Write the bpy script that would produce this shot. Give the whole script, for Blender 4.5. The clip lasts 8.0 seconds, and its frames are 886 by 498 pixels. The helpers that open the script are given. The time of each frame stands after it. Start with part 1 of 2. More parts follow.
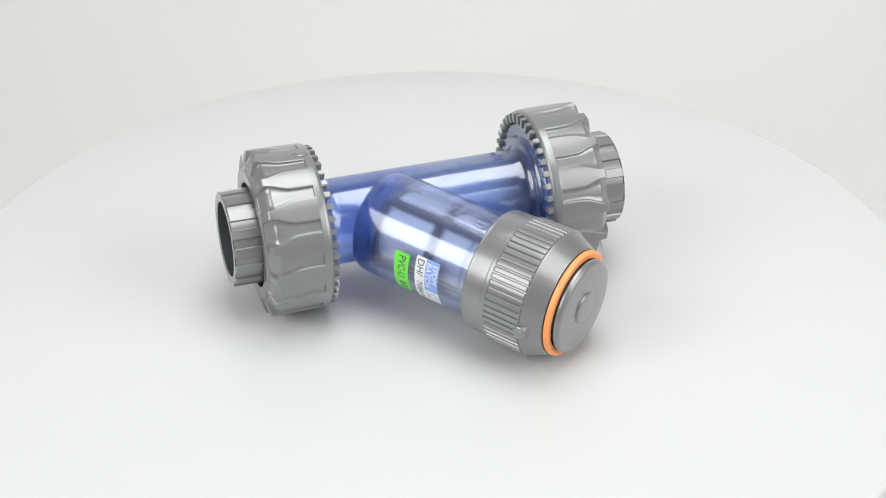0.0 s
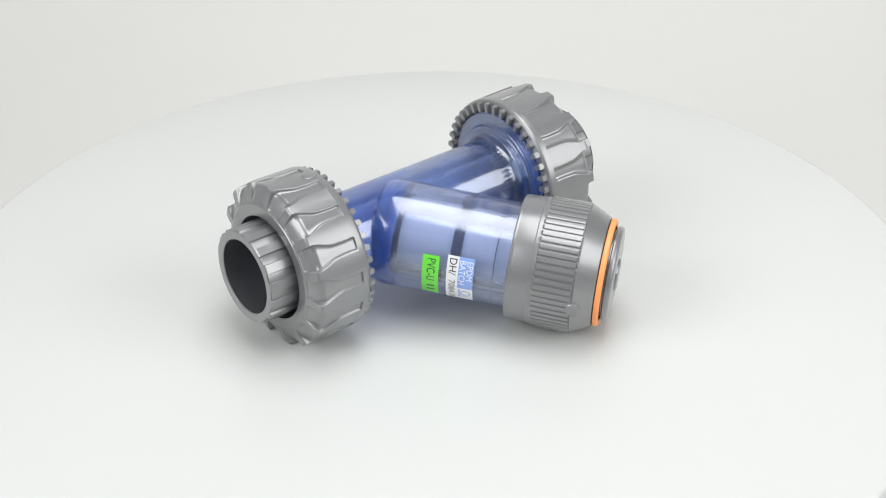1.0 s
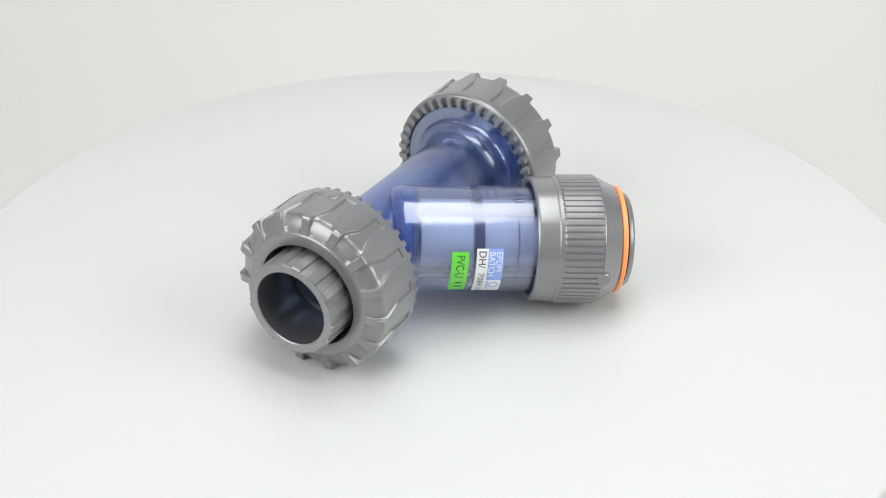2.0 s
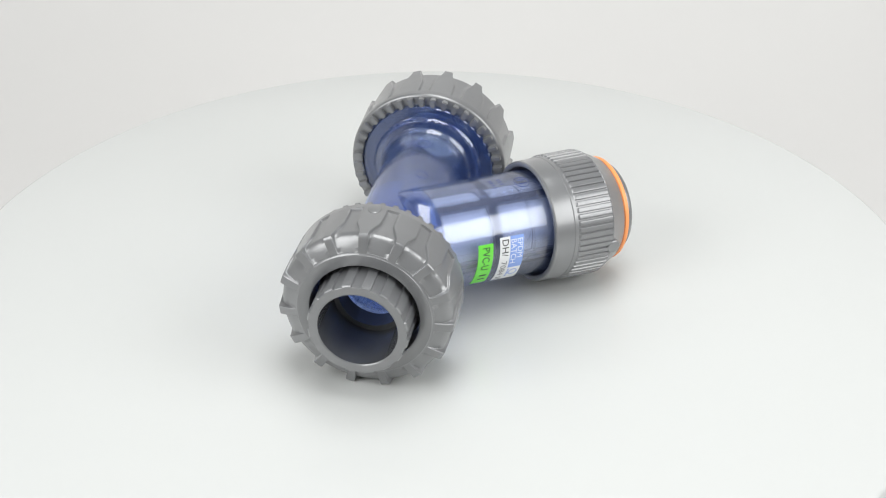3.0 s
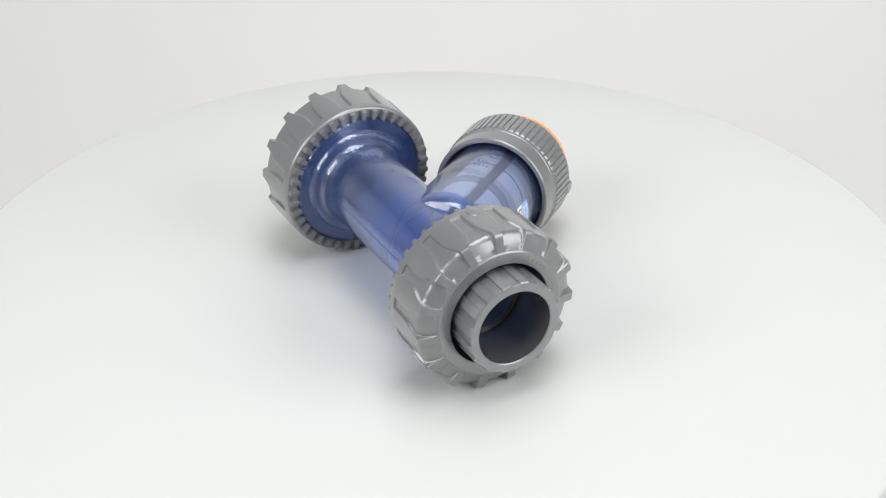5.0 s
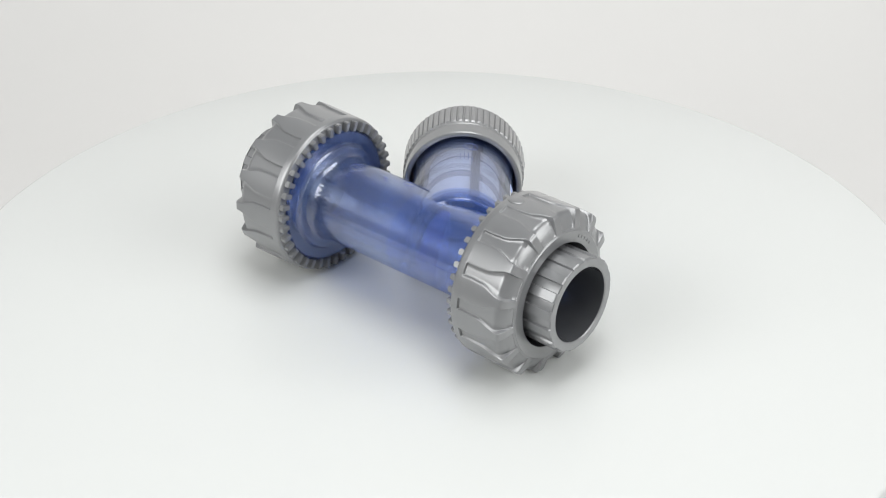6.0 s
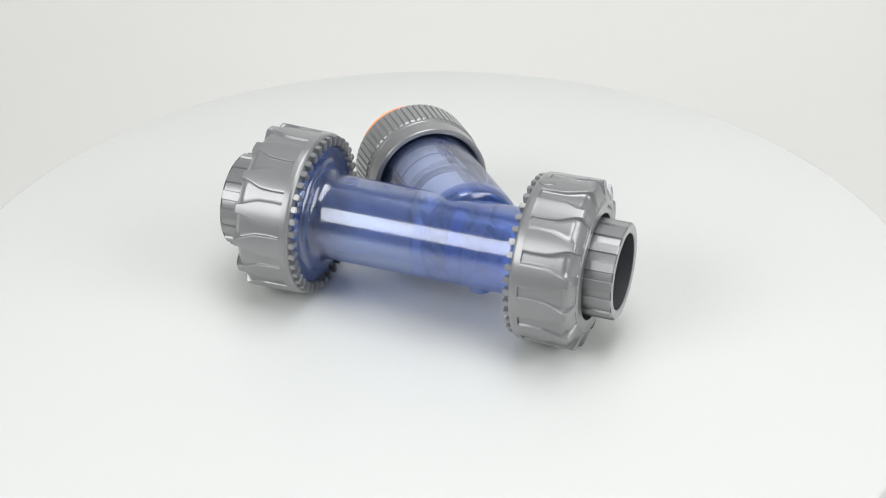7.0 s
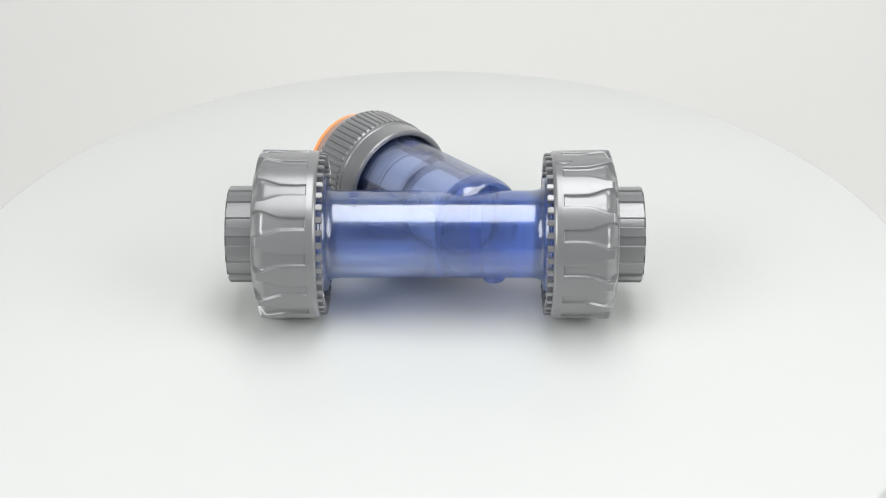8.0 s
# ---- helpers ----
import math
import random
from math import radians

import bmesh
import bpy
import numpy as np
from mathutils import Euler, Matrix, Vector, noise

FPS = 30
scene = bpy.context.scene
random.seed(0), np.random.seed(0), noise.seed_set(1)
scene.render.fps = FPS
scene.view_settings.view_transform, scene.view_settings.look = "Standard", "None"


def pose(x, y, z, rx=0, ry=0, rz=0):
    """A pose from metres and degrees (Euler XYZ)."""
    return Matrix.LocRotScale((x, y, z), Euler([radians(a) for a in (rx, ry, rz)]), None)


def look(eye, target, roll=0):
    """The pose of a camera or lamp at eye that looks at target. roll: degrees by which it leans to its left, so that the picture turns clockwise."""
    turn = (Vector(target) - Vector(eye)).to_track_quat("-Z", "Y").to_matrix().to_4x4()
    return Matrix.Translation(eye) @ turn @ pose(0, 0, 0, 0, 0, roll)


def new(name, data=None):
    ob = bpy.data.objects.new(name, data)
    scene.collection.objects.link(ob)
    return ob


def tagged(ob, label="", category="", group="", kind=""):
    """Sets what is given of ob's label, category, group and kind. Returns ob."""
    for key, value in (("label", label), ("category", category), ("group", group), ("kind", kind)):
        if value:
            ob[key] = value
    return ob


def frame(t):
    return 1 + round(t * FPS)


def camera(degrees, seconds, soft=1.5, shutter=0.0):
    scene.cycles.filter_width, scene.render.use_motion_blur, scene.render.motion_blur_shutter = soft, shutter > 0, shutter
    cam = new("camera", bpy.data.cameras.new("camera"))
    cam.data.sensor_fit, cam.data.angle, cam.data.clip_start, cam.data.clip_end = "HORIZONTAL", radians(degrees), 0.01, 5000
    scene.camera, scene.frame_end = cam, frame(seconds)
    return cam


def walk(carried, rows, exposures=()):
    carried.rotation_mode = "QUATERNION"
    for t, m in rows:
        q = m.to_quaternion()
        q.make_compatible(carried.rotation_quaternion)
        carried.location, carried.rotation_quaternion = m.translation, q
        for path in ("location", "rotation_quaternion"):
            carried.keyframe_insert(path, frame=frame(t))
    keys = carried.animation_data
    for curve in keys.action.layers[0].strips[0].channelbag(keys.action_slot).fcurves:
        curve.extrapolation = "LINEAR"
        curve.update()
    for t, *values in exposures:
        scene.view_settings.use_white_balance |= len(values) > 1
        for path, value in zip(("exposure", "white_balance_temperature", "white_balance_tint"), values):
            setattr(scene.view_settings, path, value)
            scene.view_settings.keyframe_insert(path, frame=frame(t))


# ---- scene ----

# camera, fixed on its stand
EYE = (0.0, -0.8088, 0.5259)
PITCH, YAW = radians(31.741), radians(0.374)
AIM = (EYE[0] + math.sin(YAW) * math.cos(PITCH), EYE[1] + math.cos(YAW) * math.cos(PITCH), EYE[2] - math.sin(PITCH))
cam = camera(28.17, 8.0, soft=1.1)
walk(cam, [(0.0, look(EYE, AIM, -0.22)), (8.0, look(EYE, AIM, -0.22))], exposures=[(0.0, -0.38), (8.0, -0.38)])

# ---- light ----
world = bpy.data.worlds.new("studio_air")
scene.world = world
world.use_nodes = True
world.node_tree.nodes["Background"].inputs[0].default_value = (0.95, 0.98, 1.0, 1)
world.node_tree.nodes["Background"].inputs[1].default_value = 0.25


def softbox_light(name, eye, target, sx, sy, watts, colour=(1, 1, 1)):
    lamp = bpy.data.lights.new(name, "AREA")
    lamp.shape, lamp.size, lamp.size_y, lamp.energy, lamp.color = "RECTANGLE", sx, sy, watts, colour
    ob = new(name, lamp)
    ob.matrix_world = look(eye, target)
    return ob


softbox_light("overhead_softbox_light", (0.13, -0.06, 1.50), (0.13, -0.06, 0), 0.74, 1.35, 21.5, (0.985, 1.0, 1.0))
softbox_light("side_softbox_light", (-1.20, -0.84, 0.95), (0, 0.10, 0.10), 1.15, 1.00, 24.2, (0.985, 1.0, 1.0))
softbox_light("side_softbox_light", (1.33, -0.66, 0.88), (0, 0.10, 0.10), 1.25, 1.05, 23.2, (0.985, 1.0, 1.0))


# ---- materials ----
def nodes_of(name):
    m = bpy.data.materials.new(name)
    m.use_nodes = True
    t = m.node_tree
    return m, t, t.nodes["Principled BSDF"]


def noise_node(t, scale, detail=3.0, rough=0.55):
    co = t.nodes.new("ShaderNodeTexCoord")
    n = t.nodes.new("ShaderNodeTexNoise")
    n.inputs["Scale"].default_value, n.inputs["Detail"].default_value, n.inputs["Roughness"].default_value = scale, detail, rough
    t.links.new(co.outputs["Object"], n.inputs["Vector"])
    return n


def spread(t, source, lo, hi):
    r = t.nodes.new("ShaderNodeMapRange")
    r.inputs["From Min"].default_value, r.inputs["From Max"].default_value = 0.3, 0.7
    r.inputs["To Min"].default_value, r.inputs["To Max"].default_value = lo, hi
    t.links.new(source, r.inputs["Value"])
    return r.outputs["Result"]


def two_tone(t, source, a, b):
    r = t.nodes.new("ShaderNodeValToRGB")
    r.color_ramp.elements[0].position, r.color_ramp.elements[1].position = 0.3, 0.7
    r.color_ramp.elements[0].color, r.color_ramp.elements[1].color = (*a, 1), (*b, 1)
    t.links.new(source, r.inputs["Fac"])
    return r.outputs["Color"]


def surface(name, a, b, rough=(0.3, 0.45), scale=60.0, specular=0.5, coat=0.0):
    """A plain surface with coarse tone variation and uneven gloss."""
    m, t, p = nodes_of(name)
    coarse = noise_node(t, scale)
    t.links.new(two_tone(t, coarse.outputs["Fac"], a, b), p.inputs["Base Color"])
    t.links.new(spread(t, noise_node(t, scale * 3.1).outputs["Fac"], *rough), p.inputs["Roughness"])
    p.inputs["Specular IOR Level"].default_value = specular
    p.inputs["Coat Weight"].default_value, p.inputs["Coat Roughness"].default_value, p.inputs["Coat IOR"].default_value = coat, 0.24, 1.75
    return m


GREY = surface("grey_pvc", (0.131, 0.134, 0.140), (0.143, 0.146, 0.152), (0.34, 0.40), 30, specular=1.0, coat=1.0)
# Darker, glossier copy of GREY: the shade inside the socket bore is painted in.
GREY_BORE_SHADE = surface("grey_pvc_bore_shade", (0.070, 0.072, 0.077), (0.080, 0.082, 0.088), (0.16, 0.24), 30)
WHITE_TABLE = surface("white_laminate", (0.592, 0.601, 0.591), (0.595, 0.604, 0.594), (0.25, 0.265), 2.5)
PAPER = surface("backdrop_paper", (0.630, 0.620, 0.609), (0.640, 0.630, 0.619), (0.8, 0.9), 3)
ROOM = surface("bounce_wall_paint", (0.83, 0.83, 0.82), (0.87, 0.87, 0.86), (0.8, 0.9), 3)
ORANGE = surface("orange_plastic", (1.0, 0.34, 0.11), (1.0, 0.37, 0.13), (0.35, 0.45), 80)
GREEN = surface("green_label", (0.12, 0.72, 0.02), (0.14, 0.78, 0.025), (0.4, 0.5), 120, coat=0.7)
WHITE_LABEL = surface("white_label", (0.82, 0.83, 0.85), (0.86, 0.87, 0.88), (0.4, 0.5), 120, coat=0.7)
BLUE_LABEL = surface("blue_label", (0.22, 0.36, 0.80), (0.26, 0.40, 0.84), (0.4, 0.5), 120, coat=0.7)
INK = surface("black_ink", (0.02, 0.02, 0.022), (0.03, 0.03, 0.032), (0.5, 0.6), 120)
FADED_INK = surface("faded_ink", (0.16, 0.16, 0.17), (0.22, 0.22, 0.23), (0.5, 0.6), 120)
PALE_INK = surface("pale_ink", (0.75, 0.80, 0.92), (0.80, 0.84, 0.94), (0.5, 0.6), 120)
FRAME_PLASTIC = surface("strainer_frame_plastic", (0.065, 0.07, 0.11), (0.075, 0.08, 0.12), (0.4, 0.5), 120)


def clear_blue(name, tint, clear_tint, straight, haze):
    """Clear tinted plastic: refracting, slightly cloudy, glossy. Light lost on the way through is painted into the
    tint.
    """
    m, t, p = nodes_of(name)
    p.inputs["Base Color"].default_value = (*tint, 1)
    p.inputs["Transmission Weight"].default_value = 1.0
    p.inputs["IOR"].default_value = 1.50
    p.inputs["Roughness"].default_value = 0.03
    shine, edge = t.nodes.new("ShaderNodeBsdfGlossy"), t.nodes.new("ShaderNodeLayerWeight")
    t.links.new(spread(t, noise_node(t, 45).outputs["Fac"], 0.12, 0.18), shine.inputs["Roughness"])
    edge.inputs["Blend"].default_value = 0.22
    gloss = t.nodes.new("ShaderNodeMapRange")
    gloss.inputs["To Min"].default_value, gloss.inputs["To Max"].default_value = 0.08, 0.50
    t.links.new(edge.outputs["Facing"], gloss.inputs["Value"])
    out = t.nodes["Material Output"]
    clear = t.nodes.new("ShaderNodeBsdfTransparent")
    clear.inputs["Color"].default_value = (*clear_tint, 1)
    back = t.nodes.new("ShaderNodeBsdfTranslucent")
    back.inputs["Color"].default_value = (0.17, 0.31, 0.82, 1)
    front = t.nodes.new("ShaderNodeBsdfDiffuse")
    front.inputs["Color"].default_value = (0.17, 0.31, 0.82, 1)
    cloud = t.nodes.new("ShaderNodeMixShader")
    cloud.inputs["Fac"].default_value = 0.5
    t.links.new(back.outputs[0], cloud.inputs[1])
    t.links.new(front.outputs[0], cloud.inputs[2])
    cloudy = spread(t, noise_node(t, 70).outputs["Fac"], *haze)
    mix, top = t.nodes.new("ShaderNodeMixShader"), t.nodes.new("ShaderNodeMixShader")
    mix.inputs["Fac"].default_value = straight
    t.links.new(p.outputs[0], mix.inputs[1])
    t.links.new(clear.outputs[0], mix.inputs[2])
    t.links.new(cloudy, top.inputs["Fac"])
    t.links.new(mix.outputs[0], top.inputs[1])
    t.links.new(cloud.outputs[0], top.inputs[2])
    polish = t.nodes.new("ShaderNodeMixShader")
    t.links.new(gloss.outputs["Result"], polish.inputs["Fac"])
    t.links.new(top.outputs[0], polish.inputs[1])
    t.links.new(shine.outputs[0], polish.inputs[2])
    t.links.new(polish.outputs[0], out.inputs["Surface"])
    return m


BLUE = clear_blue("clear_blue_pvc_mid", (0.43, 0.58, 0.97), (0.75, 0.82, 0.97), 0.42, (0.075, 0.11))
# One plastic, darkened and lightened: how much light passes is painted into the tint.
BLUE_DARKENED = clear_blue("clear_blue_pvc_darkened", (0.22, 0.38, 0.93), (0.5, 0.62, 0.95), 0.2, (0.20, 0.26))
BLUE_LIGHTENED = clear_blue("clear_blue_pvc_lightened", (0.72, 0.79, 0.98), (0.83, 0.87, 0.97), 0.72, (0.03, 0.05))
# Raised marks: the dark look of refracting edges is put into their colour.
BLUE_MARK_DARKENED = surface("mark_refraction_blue", (0.10, 0.13, 0.30), (0.12, 0.15, 0.33), (0.12, 0.2), 120, specular=0.8)


def screen_material():
    """Fine woven screen: threads crossing at forty-five degrees."""
    m, t, p = nodes_of("woven_screen")
    co = t.nodes.new("ShaderNodeTexCoord")
    turn = t.nodes.new("ShaderNodeMapping")
    turn.inputs["Rotation"].default_value = (0, 0, 0)
    t.links.new(co.outputs["UV"], turn.inputs["Vector"])
    chk = t.nodes.new("ShaderNodeTexChecker")
    chk.inputs["Scale"].default_value = 1.0
    chk.inputs["Color1"].default_value, chk.inputs["Color2"].default_value = (0.95, 0.95, 0.95, 1), (0.80, 0.80, 0.84, 1)
    t.links.new(turn.outputs[0], chk.inputs["Vector"])
    t.links.new(chk.outputs["Color"], p.inputs["Base Color"])
    p.inputs["Roughness"].default_value = 0.45
    return m


SCREEN = screen_material()


# ---- mesh tools ----
def mesh_of(name, bm, material, sharp=35.0):
    bmesh.ops.recalc_face_normals(bm, faces=bm.faces)
    me = bpy.data.meshes.new(name)
    bm.to_mesh(me)
    bm.free()
    me.materials.append(material)
    me.polygons.foreach_set("use_smooth", [True] * len(me.polygons))
    me.set_sharp_from_angle(angle=radians(sharp))
    return me


def part(name, data, parent, m=None, label=""):
    ob = new(name, data)
    ob.parent = parent
    ob.matrix_basis = m or Matrix()
    if label:
        ob["label"] = label
    return ob


def revolve(profile, steps=96, offset=None, loop=False, bm=None):
    """Turns a profile of (x, r) about the X axis. offset(x, r, angle) gives a change of radius. loop joins the profile's ends."""
    bm = bm or bmesh.new()
    rings = []
    for x, r in profile:
        ring = []
        for k in range(steps):
            a = 2 * math.pi * k / steps
            rr = r + (offset(x, r, a) if offset else 0.0)
            ring.append(bm.verts.new((x, rr * math.cos(a), rr * math.sin(a))))
        rings.append(ring)
    pairs = list(zip(rings, rings[1:])) + ([(rings[-1], rings[0])] if loop else [])
    for p, q in pairs:
        for k in range(steps):
            bm.faces.new((p[k], p[(k + 1) % steps], q[(k + 1) % steps], q[k]))
    if not loop:
        bm.faces.new(rings[0])
        bm.faces.new(list(reversed(rings[-1])))
    return bm


def blend(a, b, t):
    t = min(1.0, max(0.0, t))
    return a + (b - a) * t * t * (3 - 2 * t)


def fine(profile, step):
    """Adds points to a profile, so that no stretch is longer than step."""
    out = [profile[0]]
    for (x0, r0), (x1, r1) in zip(profile, profile[1:]):
        n = max(1, math.ceil(math.hypot(x1 - x0, r1 - r0) / step))
        out += [(x0 + (x1 - x0) * k / n, r0 + (r1 - r0) * k / n) for k in range(1, n + 1)]
    return out


def box(sx, sy, sz, bevel=0.0):
    bm = bmesh.new()
    bmesh.ops.create_cube(bm, size=1.0)
    bmesh.ops.scale(bm, vec=(sx, sy, sz), verts=bm.verts)
    if bevel:
        bmesh.ops.bevel(bm, geom=list(bm.edges), offset=bevel, segments=2, affect="EDGES")
    return bm


def carve(base, others):
    """The mesh of base after the boolean steps (operation, bmesh)."""
    temps = []
    for k, bm in enumerate([base] + [b for _, b in others]):
        bmesh.ops.recalc_face_normals(bm, faces=bm.faces)
        me = bpy.data.meshes.new("temporary")
        bm.to_mesh(me)
        bm.free()
        temps.append(new("temporary", me))
    for (op, _), ob in zip(others, temps[1:]):
        mod = temps[0].modifiers.new("b", "BOOLEAN")
        mod.operation, mod.object, mod.solver = op, ob, "EXACT"
    made = bpy.data.meshes.new_from_object(temps[0].evaluated_get(bpy.context.evaluated_depsgraph_get()))
    for ob in temps:
        old = ob.data
        bpy.data.objects.remove(ob)
        bpy.data.meshes.remove(old)
    return made


# ---- studio ----
TABLE_Z = -0.160


def backdrop():
    """One sheet of white paper: a flat table part that sweeps up behind."""
    bm = bmesh.new()
    line = [(-1.6, TABLE_Z), (0.45, TABLE_Z)]
    line += [(0.45 + 0.8 * math.sin(radians(a)), TABLE_Z + 0.8 * (1 - math.cos(radians(a)))) for a in range(5, 91, 5)]
    line += [(1.25, 2.2)]
    rows = [[bm.verts.new((x, y, z)) for y, z in line] for x in (-1.9, 1.9)]
    for k in range(len(line) - 1):
        bm.faces.new((rows[0][k], rows[1][k], rows[1][k + 1], rows[0][k + 1]))
    ob = new("backdrop", mesh_of("backdrop", bm, PAPER))
    solid = ob.modifiers.new("thickness", "SOLIDIFY")
    solid.thickness, solid.offset = 0.004, -1
    return tagged(ob, "white paper studio backdrop sweeping up behind the turntable", "backdrop", kind="structure")


backdrop()


# Unseen room shell, added round the set; its white paint bounces fill light.
def room_wall(name, size, at):
    ob = new(name, mesh_of(name, box(*size), ROOM))
    ob.location = at
    return tagged(ob, "plain white studio surface, unseen, added to bounce light", "wall", kind="structure")


room_wall("wall_north", (4.4, 0.1, 3.4), (0, 2.0, 0.9))
room_wall("wall_south", (4.4, 0.1, 3.4), (0, -2.6, 0.9))
room_wall("wall_east", (0.1, 4.5, 3.4), (2.25, -0.3, 0.9))
room_wall("wall_west", (0.1, 4.5, 3.4), (-2.25, -0.3, 0.9))
tagged(room_wall("ceiling", (4.4, 4.5, 0.1), (0, -0.3, 2.65)), category="ceiling")
tagged(room_wall("floor", (4.4, 4.5, 0.1), (0, -0.3, -0.85)), category="floor")


# ---- turntable ----
def turntable():
    thing = new("turntable")
    R = 0.2712
    bm = revolve([(0.0, 0.12), (0.0, R - 0.002), (-0.0006, R - 0.0006), (-0.002, R), (-0.017, R), (-0.019, R - 0.0009), (-0.020, R - 0.003), (-0.020, 0.12)], 256)
    up = pose(0, 0, 0, 0, -90, 0)
    part("platter", mesh_of("platter", bm, WHITE_TABLE, 60), thing, up)
    foot = revolve([(-0.0205, 0.05), (-0.0205, 0.10), (TABLE_Z + 0.015, 0.10), (TABLE_Z + 0.0015, 0.13), (TABLE_Z + 0.0002, 0.13), (TABLE_Z + 0.0002, 0.05)], 96)
    part("base", mesh_of("base", foot, GREY), thing, up)
    return tagged(thing, "round white glossy display turntable, slowly turning", "turntable")


table = turntable()

# ---- strainer ----
AXIS_Z = 0.0440          # height of the pipe's axis over the turntable
AT = (-0.0015, 0.0149)   # the pipe's middle, off the turntable's axis
strainer = tagged(new("pipe_strainer"), "transparent blue y-shaped pipe strainer with grey nuts and orange ring", "pipe strainer")
PIPE = pose(0, 0, AXIS_Z)
AZ, TILT, BX = radians(51.4), radians(4.85), -0.0290
ax = Vector((math.cos(AZ) * math.cos(TILT), -math.sin(AZ) * math.cos(TILT), -math.sin(TILT)))
uy = Vector((math.sin(AZ), math.cos(AZ), 0))
vz = ax.cross(uy)
BRANCH = Matrix.Translation((BX, 0, AXIS_Z)) @ Matrix((ax, uy, vz)).transposed().to_4x4()
TUBE = 0.0280            # radius of the branch


def strainer_body():
    half = [(0.0, 0.0230), (0.0500, 0.0230), (0.0530, 0.0233), (0.0550, 0.0241), (0.0562, 0.0254), (0.0564, 0.0262), (0.0564, 0.0284),
            (0.0568, 0.0292), (0.0580, 0.0297), (0.0588, 0.0306), (0.0588, 0.0362), (0.0594, 0.0367), (0.0603, 0.0367), (0.0606, 0.0270), (0.0660, 0.0270), (0.0665, 0.0262)]
    outer = revolve([(-x, r) for x, r in reversed(half)] + half[1:], 96)
    arm = revolve([(0.0040, 0.0200), (0.0046, 0.0235), (0.0066, 0.0262), (0.0095, 0.0275), (0.0130, TUBE), (0.0170, TUBE), (0.1000, TUBE)], 96)
    arm.transform(PIPE.inverted() @ BRANCH)
    peg = revolve([(0.0, 0.0062), (0.0264, 0.0062), (0.0272, 0.0058), (0.0275, 0.0050)], 32)
    peg.transform(pose(-0.031, 0, 0, 0, 90, 0))
    seam = box(0.100, 0.0468, 0.0005)
    seam.transform(pose(0, 0, 0, 7))
    bore = revolve([(-0.08, 0.0175), (0.08, 0.0175)], 72)
    hollow = revolve([(0.0105, 0.0170), (0.0120, 0.0225), (0.0145, 0.0238), (0.0170, 0.0238), (0.12, 0.0238)], 72)
    hollow.transform(PIPE.inverted() @ BRANCH)
    me = carve(outer, [("UNION", arm), ("UNION", peg), ("UNION", seam), ("DIFFERENCE", bore), ("DIFFERENCE", hollow)])
    me.materials.clear()
    me.materials.append(BLUE)
    me.materials.append(BLUE_LIGHTENED)
    me.materials.append(BLUE_DARKENED)
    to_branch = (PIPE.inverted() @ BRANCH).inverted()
    # Branch tube takes the lightened copy, its closed end the darkened one.
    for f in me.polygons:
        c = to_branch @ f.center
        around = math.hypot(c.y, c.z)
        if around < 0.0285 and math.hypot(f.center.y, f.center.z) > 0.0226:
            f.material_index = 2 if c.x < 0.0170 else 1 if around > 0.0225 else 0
    me.polygons.foreach_set("use_smooth", [True] * len(me.polygons))
    me.set_sharp_from_angle(angle=radians(28))
    return part("body", me, strainer, PIPE, "transparent blue plastic y-shaped body")


body = strainer_body()


def seat_wall():
    """Wall that closes half of the bore behind the basket, on the side away from the branch."""
    bm = bmesh.new()
    turns = [math.pi * k / 24 for k in range(25)]
    ends = [[bm.verts.new((x, 0.0174 * math.sin(a) - 0.0005, 0.0174 * math.cos(a))) for a in turns] for x in (-0.0237, -0.0182)]
    for k in range(25):
        bm.faces.new((ends[0][k], ends[0][(k + 1) % 25], ends[1][(k + 1) % 25], ends[1][k]))
    bm.faces.new(ends[0])
    bm.faces.new(list(reversed(ends[1])))
    return part("seat_wall", mesh_of("seat_wall", bm, BLUE_DARKENED), body, None, "blue plastic wall across the bore, tint deepened")


seat_wall()

PADS = 15


def nut_pad(x):
    """Radius of a grip pad, half its width (in cells), and radius of the pocket floor beside it."""
    if x < 0.0900:
        top = 0.0440 + 0.0004 * min(1.0, max(0.0, (x - 0.066) / 0.020))
    else:
        top = 0.0444 - 0.0095 * max(0.0, (x - 0.0900) / 0.0032) ** 2.2
    half = 0.325 if x < 0.0755 else blend(0.325, 0.130, (x - 0.0765) / 0.0130)
    half += 0.012 * math.sin((x - 0.065) / 0.0105 * math.pi) if x < 0.0755 else 0.0
    floor = 0.0429 - 0.0079 * min(1.0, max(0.0, (x - 0.0866) / 0.0062)) ** 1.9
    if x < 0.0656:
        floor = blend(top, floor, (x - 0.0649) / 0.0005)
    return top, half, min(floor, top)


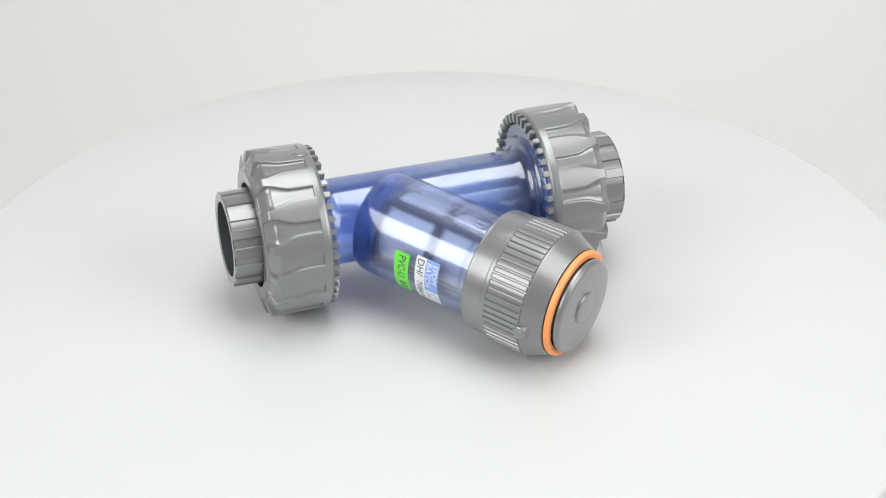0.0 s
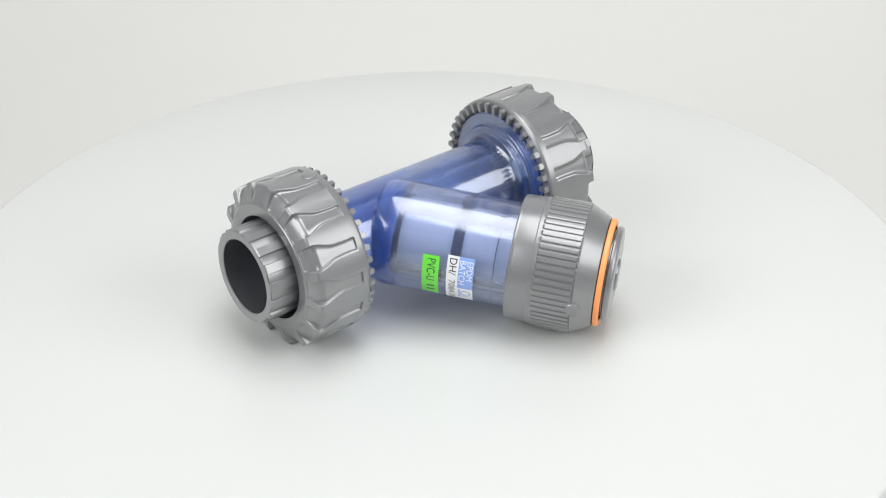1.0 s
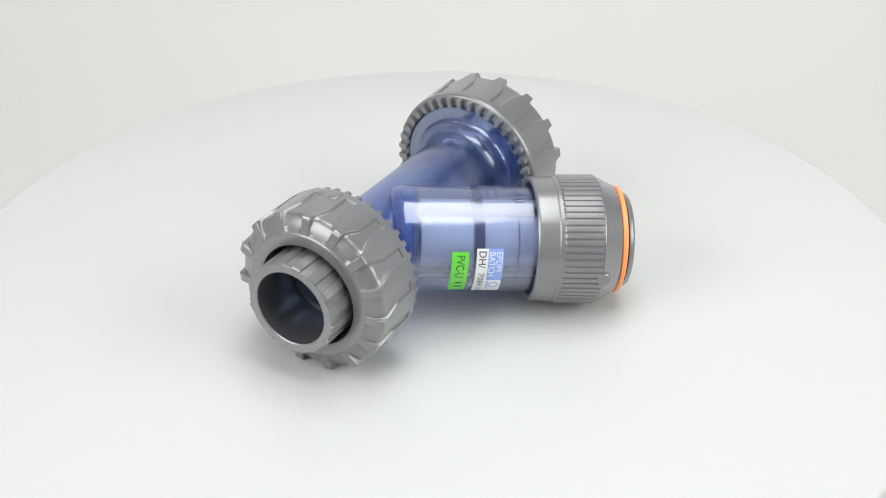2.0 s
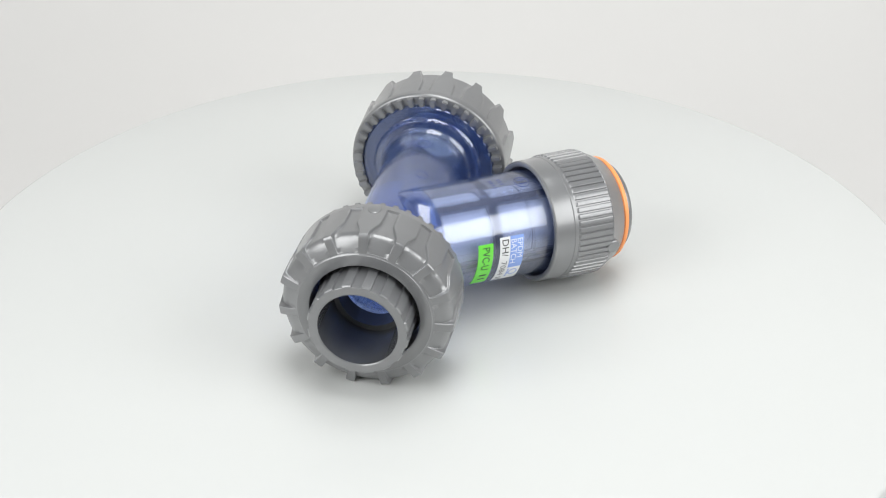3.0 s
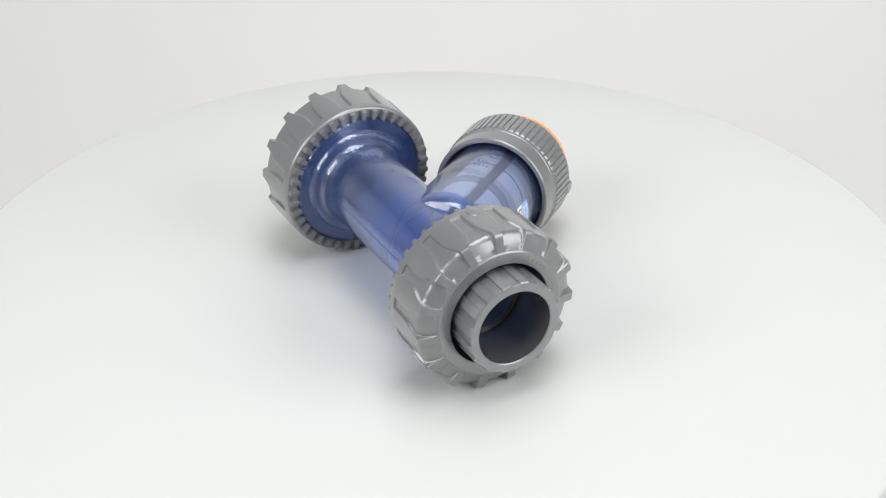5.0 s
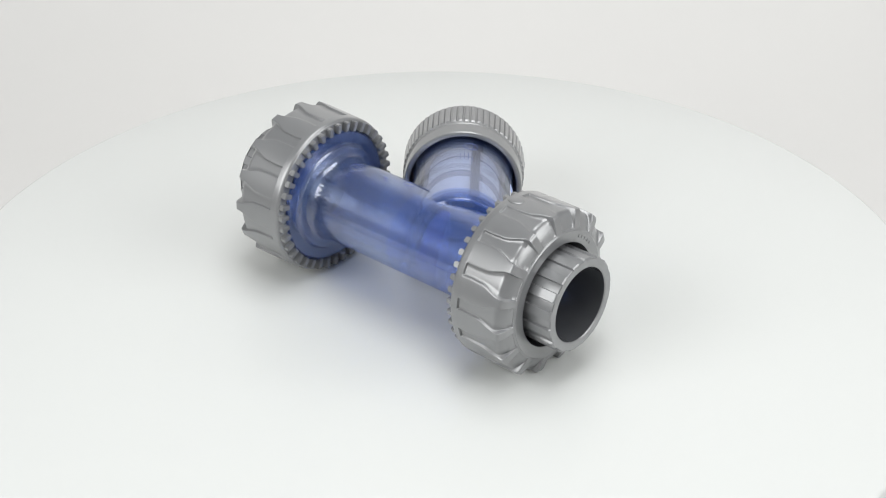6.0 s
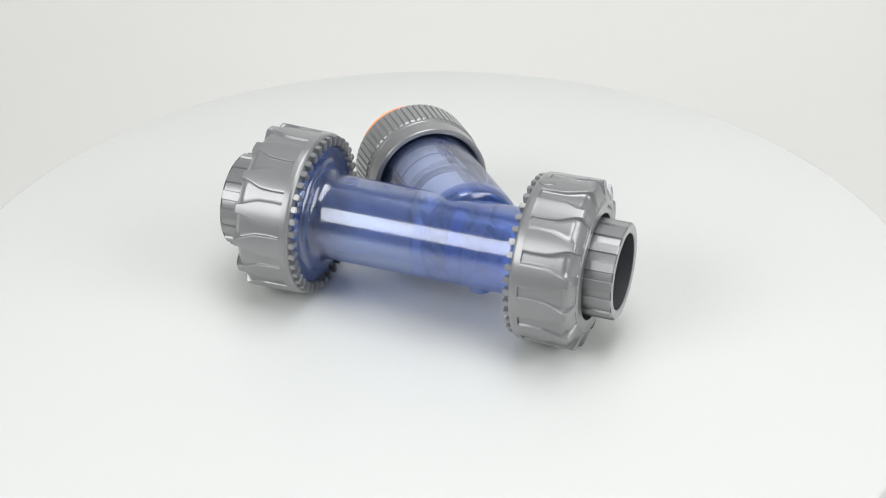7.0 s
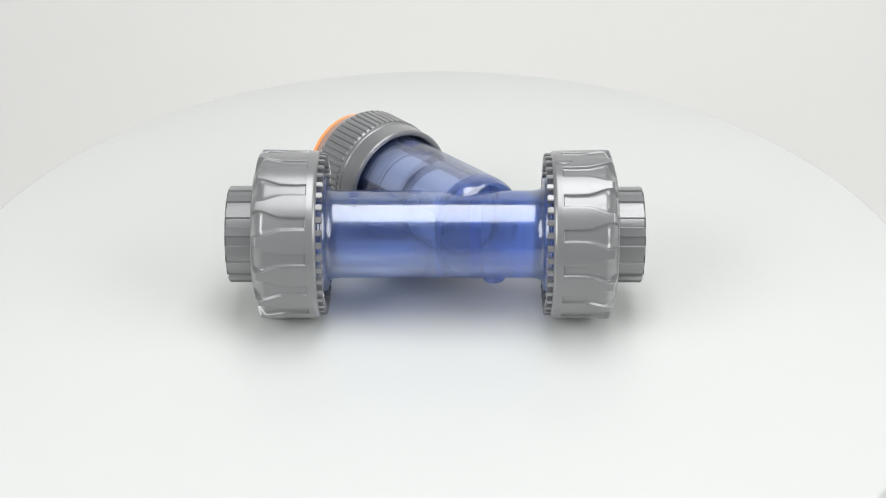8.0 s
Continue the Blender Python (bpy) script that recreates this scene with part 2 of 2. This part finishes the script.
def union_nut_mesh():
    plain = [(0.0840, 0.0276), (0.0700, 0.0276), (0.0680, 0.0376), (0.0605, 0.0374), (0.0600, 0.0378), (0.0600, 0.0424), (0.0604, 0.0432), (0.0612, 0.0437), (0.0622, 0.0439), (0.0640, 0.0439), (0.0646, 0.0440)]
    xs = [0.0649, 0.06515, 0.0654, 0.0657, 0.0662] + [0.067 + 0.0008 * k for k in range(25)] + [0.0870, 0.0876, 0.0880, 0.0884, 0.0888, 0.0894, 0.0900, 0.0905, 0.0910, 0.0915, 0.0920, 0.0924, 0.0928, 0.0931]
    tail = [(0.0934, 0.0342), (0.0938, 0.0339), (0.0938, 0.0284), (0.0935, 0.0279)]
    bm = bmesh.new()
    rings = []
    for x, r0 in plain + [(x, None) for x in xs] + tail:
        top, half, floor = nut_pad(x) if r0 is None else (r0, nut_pad(min(max(x, 0.0649), 0.0931))[1], r0)
        side = [(0.0, 0.0), (0.4 * half, 0.0), (0.8 * half, 0.0), (half - 0.010, 0.0), (half, 0.12), (half + 0.008, 0.5), (half + 0.016, 0.88), (half + 0.026, 1.0), (0.5 * (half + 0.526), 1.0), (0.5, 1.0)]
        cell = [(-u, w) for u, w in reversed(side[1:-1])] + side
        ring = []
        for k in range(PADS):
            for u, w in cell:
                a = 2 * math.pi * (k + 0.5 + u) / PADS
                r = top + (floor - top) * w
                ring.append(bm.verts.new((x, r * math.cos(a), r * math.sin(a))))
        rings.append(ring)
    for p, q in zip(rings, rings[1:] + rings[:1]):
        n = len(p)
        for k in range(n):
            bm.faces.new((p[k], p[(k + 1) % n], q[(k + 1) % n], q[k]))
    return mesh_of("union_nut", bm, GREY, 50)


def tooth_mesh():
    bm = box(0.0036, 0.0028, 0.0052, 0.0004)
    for v in bm.verts:
        v.co.y *= 1.0 + 0.12 * v.co.z / 0.0026
    return mesh_of("tooth", bm, GREY)


def end_connector_mesh():
    """Solvent socket with shallow broad splines on its outside."""
    def spline(x, r, a):
        if r < 0.0250 or x < 0.086:
            return 0.0
        u = (a / (2 * math.pi) * 16) % 1.0 - 0.5
        flat = 0.0256 * (math.cos(math.pi / 16) / math.cos(u * math.pi / 8) - math.cos(math.pi / 16))
        return (flat - 0.0003 if abs(u) < 0.265 else 0.0) - 0.0013 * blend(0, 1, (abs(u) - 0.245) / 0.02)
    line = [(0.0670, 0.0170), (0.0670, 0.0270), (0.0800, 0.0270), (0.0860, 0.0256)] + [(0.088 + 0.003 * k, 0.0256) for k in range(7)]
    line += [(0.1073, 0.0256), (0.1079, 0.0250), (0.1080, 0.0244), (0.1080, 0.0206), (0.1076, 0.0200), (0.1000, 0.0199), (0.0785, 0.0196), (0.0780, 0.0170)]
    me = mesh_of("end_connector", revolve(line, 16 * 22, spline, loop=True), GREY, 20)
    me.materials.append(GREY_BORE_SHADE)
    # Inner faces of the socket get the darkened grey.
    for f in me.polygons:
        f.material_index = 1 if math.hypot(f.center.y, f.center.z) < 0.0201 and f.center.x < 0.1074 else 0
    return me


nut_data, tooth_data, connector_data = union_nut_mesh(), tooth_mesh(), end_connector_mesh()
for side in (1, -1):
    turn_end = PIPE @ (Matrix() if side == 1 else pose(0, 0, 0, 0, 0, 180))
    nut = part("union_nut", nut_data, strainer, turn_end @ pose(0, 0, 0, 86 if side == 1 else 78), "grey plastic union nut with raised grip pads")
    for k in range(40):
        part("tooth", tooth_data, nut, pose(0, 0, 0, 9 * k) @ pose(0.0587, 0, 0.0399))
    if side == -1:
        stroke_data = mesh_of("moulded_stroke", box(0.0003, 0.0016, 0.0006), GREY)
        for k in range(5):
            part("moulded_stroke", stroke_data, nut, pose(0, 0, 0, 12 - 30 - 5.5 * k) @ pose(0.0939, 0.0312, 0))
        part("index_tab", mesh_of("index_tab", revolve([(0.0, 0.0034), (0.0006, 0.0033), (0.0009, 0.0028)], 32), GREY), nut, pose(0, 0, 0, 12) @ pose(0.0660, 0.0436, 0, 0, 0, 90) @ Matrix.Diagonal((1, 1.35, 1, 1)))
    part("end_connector", connector_data, strainer, turn_end, "grey plastic pipe socket with shallow splines")


# ---- screw cap on the branch ----
def cap_ribs(x, r, a):
    """Straight ribs that rise out of the cap and end in a blunt rim before the cone."""
    if not 0.0928 < x < 0.1139 or r < 0.0330:
        return 0.0
    u = (a / (2 * math.pi) * 60) % 1.0
    ends = min(blend(0, 1, (x - 0.0928) / 0.0010), blend(0, 1, (0.1139 - x) / 0.0003))
    return 0.0008 * ends * blend(0, 1, (0.40 - abs(u - 0.5)) / 0.12)


cap_line = [(0.0800, 0.0298), (0.0794, 0.0303), (0.0791, 0.0314), (0.0793, 0.0324), (0.0799, 0.0328), (0.0806, 0.0327), (0.0812, 0.0328), (0.0905, 0.0331), (0.0910, 0.0334), (0.0928, 0.0334)]
cap_line += [(0.0929 + 0.0003 * k, 0.0334) for k in range(5)] + [(0.0950 + 0.0015 * k, 0.0334 + 0.00002 * k) for k in range(13)]
cap_line += [(0.1136, 0.0336), (0.1139, 0.0336), (0.1143, 0.0338), (0.1147, 0.0337), (0.1150, 0.0334), (0.1240, 0.0291), (0.1245, 0.0286), (0.1246, 0.0240), (0.1200, 0.0240), (0.1180, 0.0288)]
cap = part("screw_cap", mesh_of("screw_cap", revolve(cap_line, 60 * 10, cap_ribs, loop=True), GREY, 22), strainer, BRANCH, "grey plastic screw cap with fine grip ribs")
knob = revolve([(0.0, 0.0039), (0.0042, 0.0039), (0.0047, 0.0034)], 32)
part("knob", mesh_of("knob", knob, GREY), cap, pose(0, 0, 0, 187.5) @ pose(0.1150, 0.0300, 0, 0, 0, 90))
ring = revolve([(0.1250, 0.0250), (0.1250, 0.0279), (0.1254, 0.0284), (0.1263, 0.0286), (0.1273, 0.0284), (0.1279, 0.0277), (0.1279, 0.0250)], 128, loop=True)
part("locking_ring", mesh_of("locking_ring", ring, ORANGE), strainer, BRANCH, "bright orange plastic ring")
plug = revolve([(0.1200, 0.0230), (0.1287, 0.0230), (0.1293, 0.0252), (0.1308, 0.0252), (0.1320, 0.0244), (0.1324, 0.0228), (0.1324, 0.0086), (0.1333, 0.0083), (0.1336, 0.0076), (0.1336, 0.0020)], 128)
part("end_plug", mesh_of("end_plug", plug, GREY, 50), strainer, BRANCH, "grey round end plug with a central disc")

# ---- strainer basket inside the branch ----
basket = part("strainer_basket", mesh_of("strainer_basket", revolve(fine([(0.0170, 0.0200), (0.0170, 0.0219), (0.0200, 0.0219), (0.0200, 0.0200)], 0.01), 72, loop=True), FRAME_PLASTIC), strainer, BRANCH,
              "dark plastic basket with woven screen windows")
for d0, d1 in ((0.0480, 0.0533), (0.0860, 0.0960)):
    part("basket_ring", mesh_of("basket_ring", revolve([(d0, 0.0200), (d0, 0.0219), (d1, 0.0219), (d1, 0.0200)], 72, loop=True), FRAME_PLASTIC), basket)
part("basket_seam", mesh_of("basket_seam", revolve([(0.0710, 0.0215), (0.0710, 0.0221), (0.0714, 0.0221), (0.0714, 0.0215)], 72, loop=True), FRAME_PLASTIC), basket)
bar_data = mesh_of("basket_bar", box(0.075, 0.0050, 0.0018, 0.0003), FRAME_PLASTIC)
for k in range(4):
    part("basket_bar", bar_data, basket, pose(0, 0, 0, 20 + 90 * k) @ pose(0.055, 0, 0.0212))


def screen_mesh():
    bm = revolve(fine([(0.0190, 0.0205), (0.0900, 0.0205)], 0.01), 96)
    for f in [f for f in bm.faces if len(f.verts) > 4]:
        bm.faces.remove(f)
    uv = bm.loops.layers.uv.new("weave")
    for f in bm.faces:
        mid = math.atan2(f.calc_center_median().z, f.calc_center_median().y)
        for l in f.loops:
            a = math.atan2(l.vert.co.z, l.vert.co.y)
            a += 2 * math.pi * round((mid - a) / (2 * math.pi))
            l[uv].uv = (l.vert.co.x / 0.0011, a * 0.0205 / 0.0011)
    return mesh_of("screen", bm, SCREEN)


part("screen", screen_mesh(), basket, None, "fine pale woven screen")


# ---- labels and marks on the branch ----
def patch(d0, d1, a0, a1, radius, thick=0.00015, steps=20):
    """A curved sheet on the branch between two distances and two angles."""
    bm = bmesh.new()
    grid = []
    for k in range(steps + 1):
        a = radians(a0 + (a1 - a0) * k / steps)
        grid.append([bm.verts.new((d, r * math.cos(a), r * math.sin(a))) for d in (d0, d1) for r in (radius, radius + thick)])
    for p, q in zip(grid, grid[1:]):
        for i, j in ((0, 1), (1, 3), (3, 2), (2, 0)):
            bm.faces.new((p[i], p[j], q[j], q[i]))
    for e in (grid[0], grid[-1]):
        bm.faces.new((e[0], e[1], e[3], e[2]))
    return bm


def wrapped_text(words, size, d, a0, radius, material, squeeze=1.0):
    """Letters laid round the branch, read with growing angle, their tops towards the cap."""
    curve = bpy.data.curves.new("letters", "FONT")
    curve.body, curve.size, curve.resolution_u = words, size, 3
    ob = new("letters", curve)
    me = bpy.data.meshes.new_from_object(ob.evaluated_get(bpy.context.evaluated_depsgraph_get()))
    bpy.data.objects.remove(ob)
    bpy.data.curves.remove(curve)
    for v in me.vertices:
        a = radians(a0) + v.co.x * squeeze / radius
        v.co = (d + v.co.y, radius * math.cos(a), radius * math.sin(a))
    me.materials.clear()
    me.materials.append(material)
    return me


def wrapped_ring(d, a0, size, width, radius, thick, steps=40):
    """A raised ring lying on a cylinder about the X axis."""
    bm = bmesh.new()
    rings = []
    for k in range(steps):
        w = 2 * math.pi * k / steps
        row = []
        for s, r in ((size, radius - 0.0003), (size, radius + thick), (size - width, radius + thick), (size - width, radius - 0.0003)):
            a = radians(a0) + s * math.sin(w) / radius
            row.append(bm.verts.new((d + s * math.cos(w), r * math.cos(a), r * math.sin(a))))
        rings.append(row)
    for k in range(steps):
        p, q = rings[k], rings[(k + 1) % steps]
        for i in range(4):
            bm.faces.new((p[i], p[(i + 1) % 4], q[(i + 1) % 4], q[i]))
    return bm


green = part("green_label", mesh_of("green_label", patch(0.0352, 0.0440, 164, 220, TUBE + 0.0001), GREEN), strainer, BRANCH, "bright green printed sticker")
part("lettering", wrapped_text("PVC-U", 0.0062, 0.0378, 167, TUBE + 0.0003, INK, 0.80), green)
for k in range(2):
    part("print_bar", mesh_of("print_bar", patch(0.0380, 0.0420, 203 + 7 * k, 205 + 7 * k, TUBE + 0.00026, 0.00005, 4), INK), green)
white = part("white_label", mesh_of("white_label", patch(0.0481, 0.0622, 160, 223, TUBE + 0.0001), WHITE_LABEL), strainer, BRANCH, "white and blue printed batch sticker")
part("blue_field", mesh_of("blue_field", patch(0.0542, 0.0622, 160, 199, TUBE + 0.00026, 0.00006), BLUE_LABEL), white)
part("lettering", wrapped_text("EPDM", 0.0046, 0.0585, 163, TUBE + 0.0004, PALE_INK), white)
part("lettering", wrapped_text("BATCH", 0.0046, 0.0547, 163, TUBE + 0.0004, PALE_INK), white)
part("lettering", wrapped_text("DH/", 0.0056, 0.0493, 162, TUBE + 0.0004, INK, 1.0), white)
part("lettering", wrapped_text("7084", 0.0048, 0.0496, 188, TUBE + 0.0004, FADED_INK, 1.15), white)
for k in range(2):
    part("print_bar", mesh_of("print_bar", patch(0.0497, 0.0530, 215 + 4.0 * k, 216.6 + 4.0 * k, TUBE + 0.00026, 0.00005, 4), FADED_INK), white)
part("print_mark", mesh_of("print_mark", wrapped_ring(0.0585, 208, 0.0026, 0.0005, TUBE, 0.0003), BLUE_LABEL), white)
for k in range(4):
    part("print_bar", mesh_of("print_bar", patch(0.0548, 0.0556, 201.5 + 4 * k, 204.5 + 4 * k, TUBE + 0.00026, 0.00005, 4), BLUE_LABEL), white)


for m, d, a0, radius in ((PIPE, 0.0425, 93, 0.0230), (BRANCH, 0.0715, 99, TUBE)):
    mark = part("embossed_mark", mesh_of("embossed_mark", wrapped_ring(d, a0, 0.0042, 0.00020, radius, 0.00015), BLUE_MARK_DARKENED), strainer, m, "raised round moulded mark")
    for k in (-1, 1):
        part("stroke", mesh_of("stroke", patch(d - 0.0022, d + 0.0022, a0 - 0.25 + 3.2 * k, a0 + 0.25 + 3.2 * k, radius - 0.0002, 0.0006, 4), BLUE_MARK_DARKENED), mark)
part("embossed_mark", mesh_of("embossed_mark", wrapped_ring(0.0105, 108, 0.0034, 0.00014, 0.0230, 0.0002), BLUE_MARK_DARKENED), strainer, PIPE, "raised round moulded mark")
for d, a0 in ((0.0235, 96), (0.0215, 90)):
    part("moulded_stroke", mesh_of("moulded_stroke", patch(d - 0.0014, d + 0.0014, a0, a0 + 0.7, 0.0228, 0.0005, 3), BLUE_MARK_DARKENED), strainer, PIPE)
for m, d, a0, radius, n in ((BRANCH, 0.0550, 88, TUBE, 4), (BRANCH, 0.0600, 88, TUBE, 3), (PIPE, 0.0420, 70, 0.0230, 3)):
    for k in range(n):
        part("moulded_stroke", mesh_of("moulded_stroke", patch(d - 0.0010, d + 0.0010, a0 + 4.5 * k, a0 + 4.5 * k + 0.6, radius - 0.0002, 0.0005, 3), BLUE_MARK_DARKENED), strainer, m)


# ---- movement ----
def motions():
    rows = [(k * 0.25, radians(17.4004 + 20.2973 * k * 0.25 - 0.6338 * (k / 32) ** 2)) for k in range(33)]
    walk(table, [(t, Matrix.Rotation(a, 4, "Z")) for t, a in rows])
    walk(strainer, [(t, Matrix.Rotation(a, 4, "Z") @ Matrix.Translation((AT[0], AT[1], 0))) for t, a in rows])


motions()
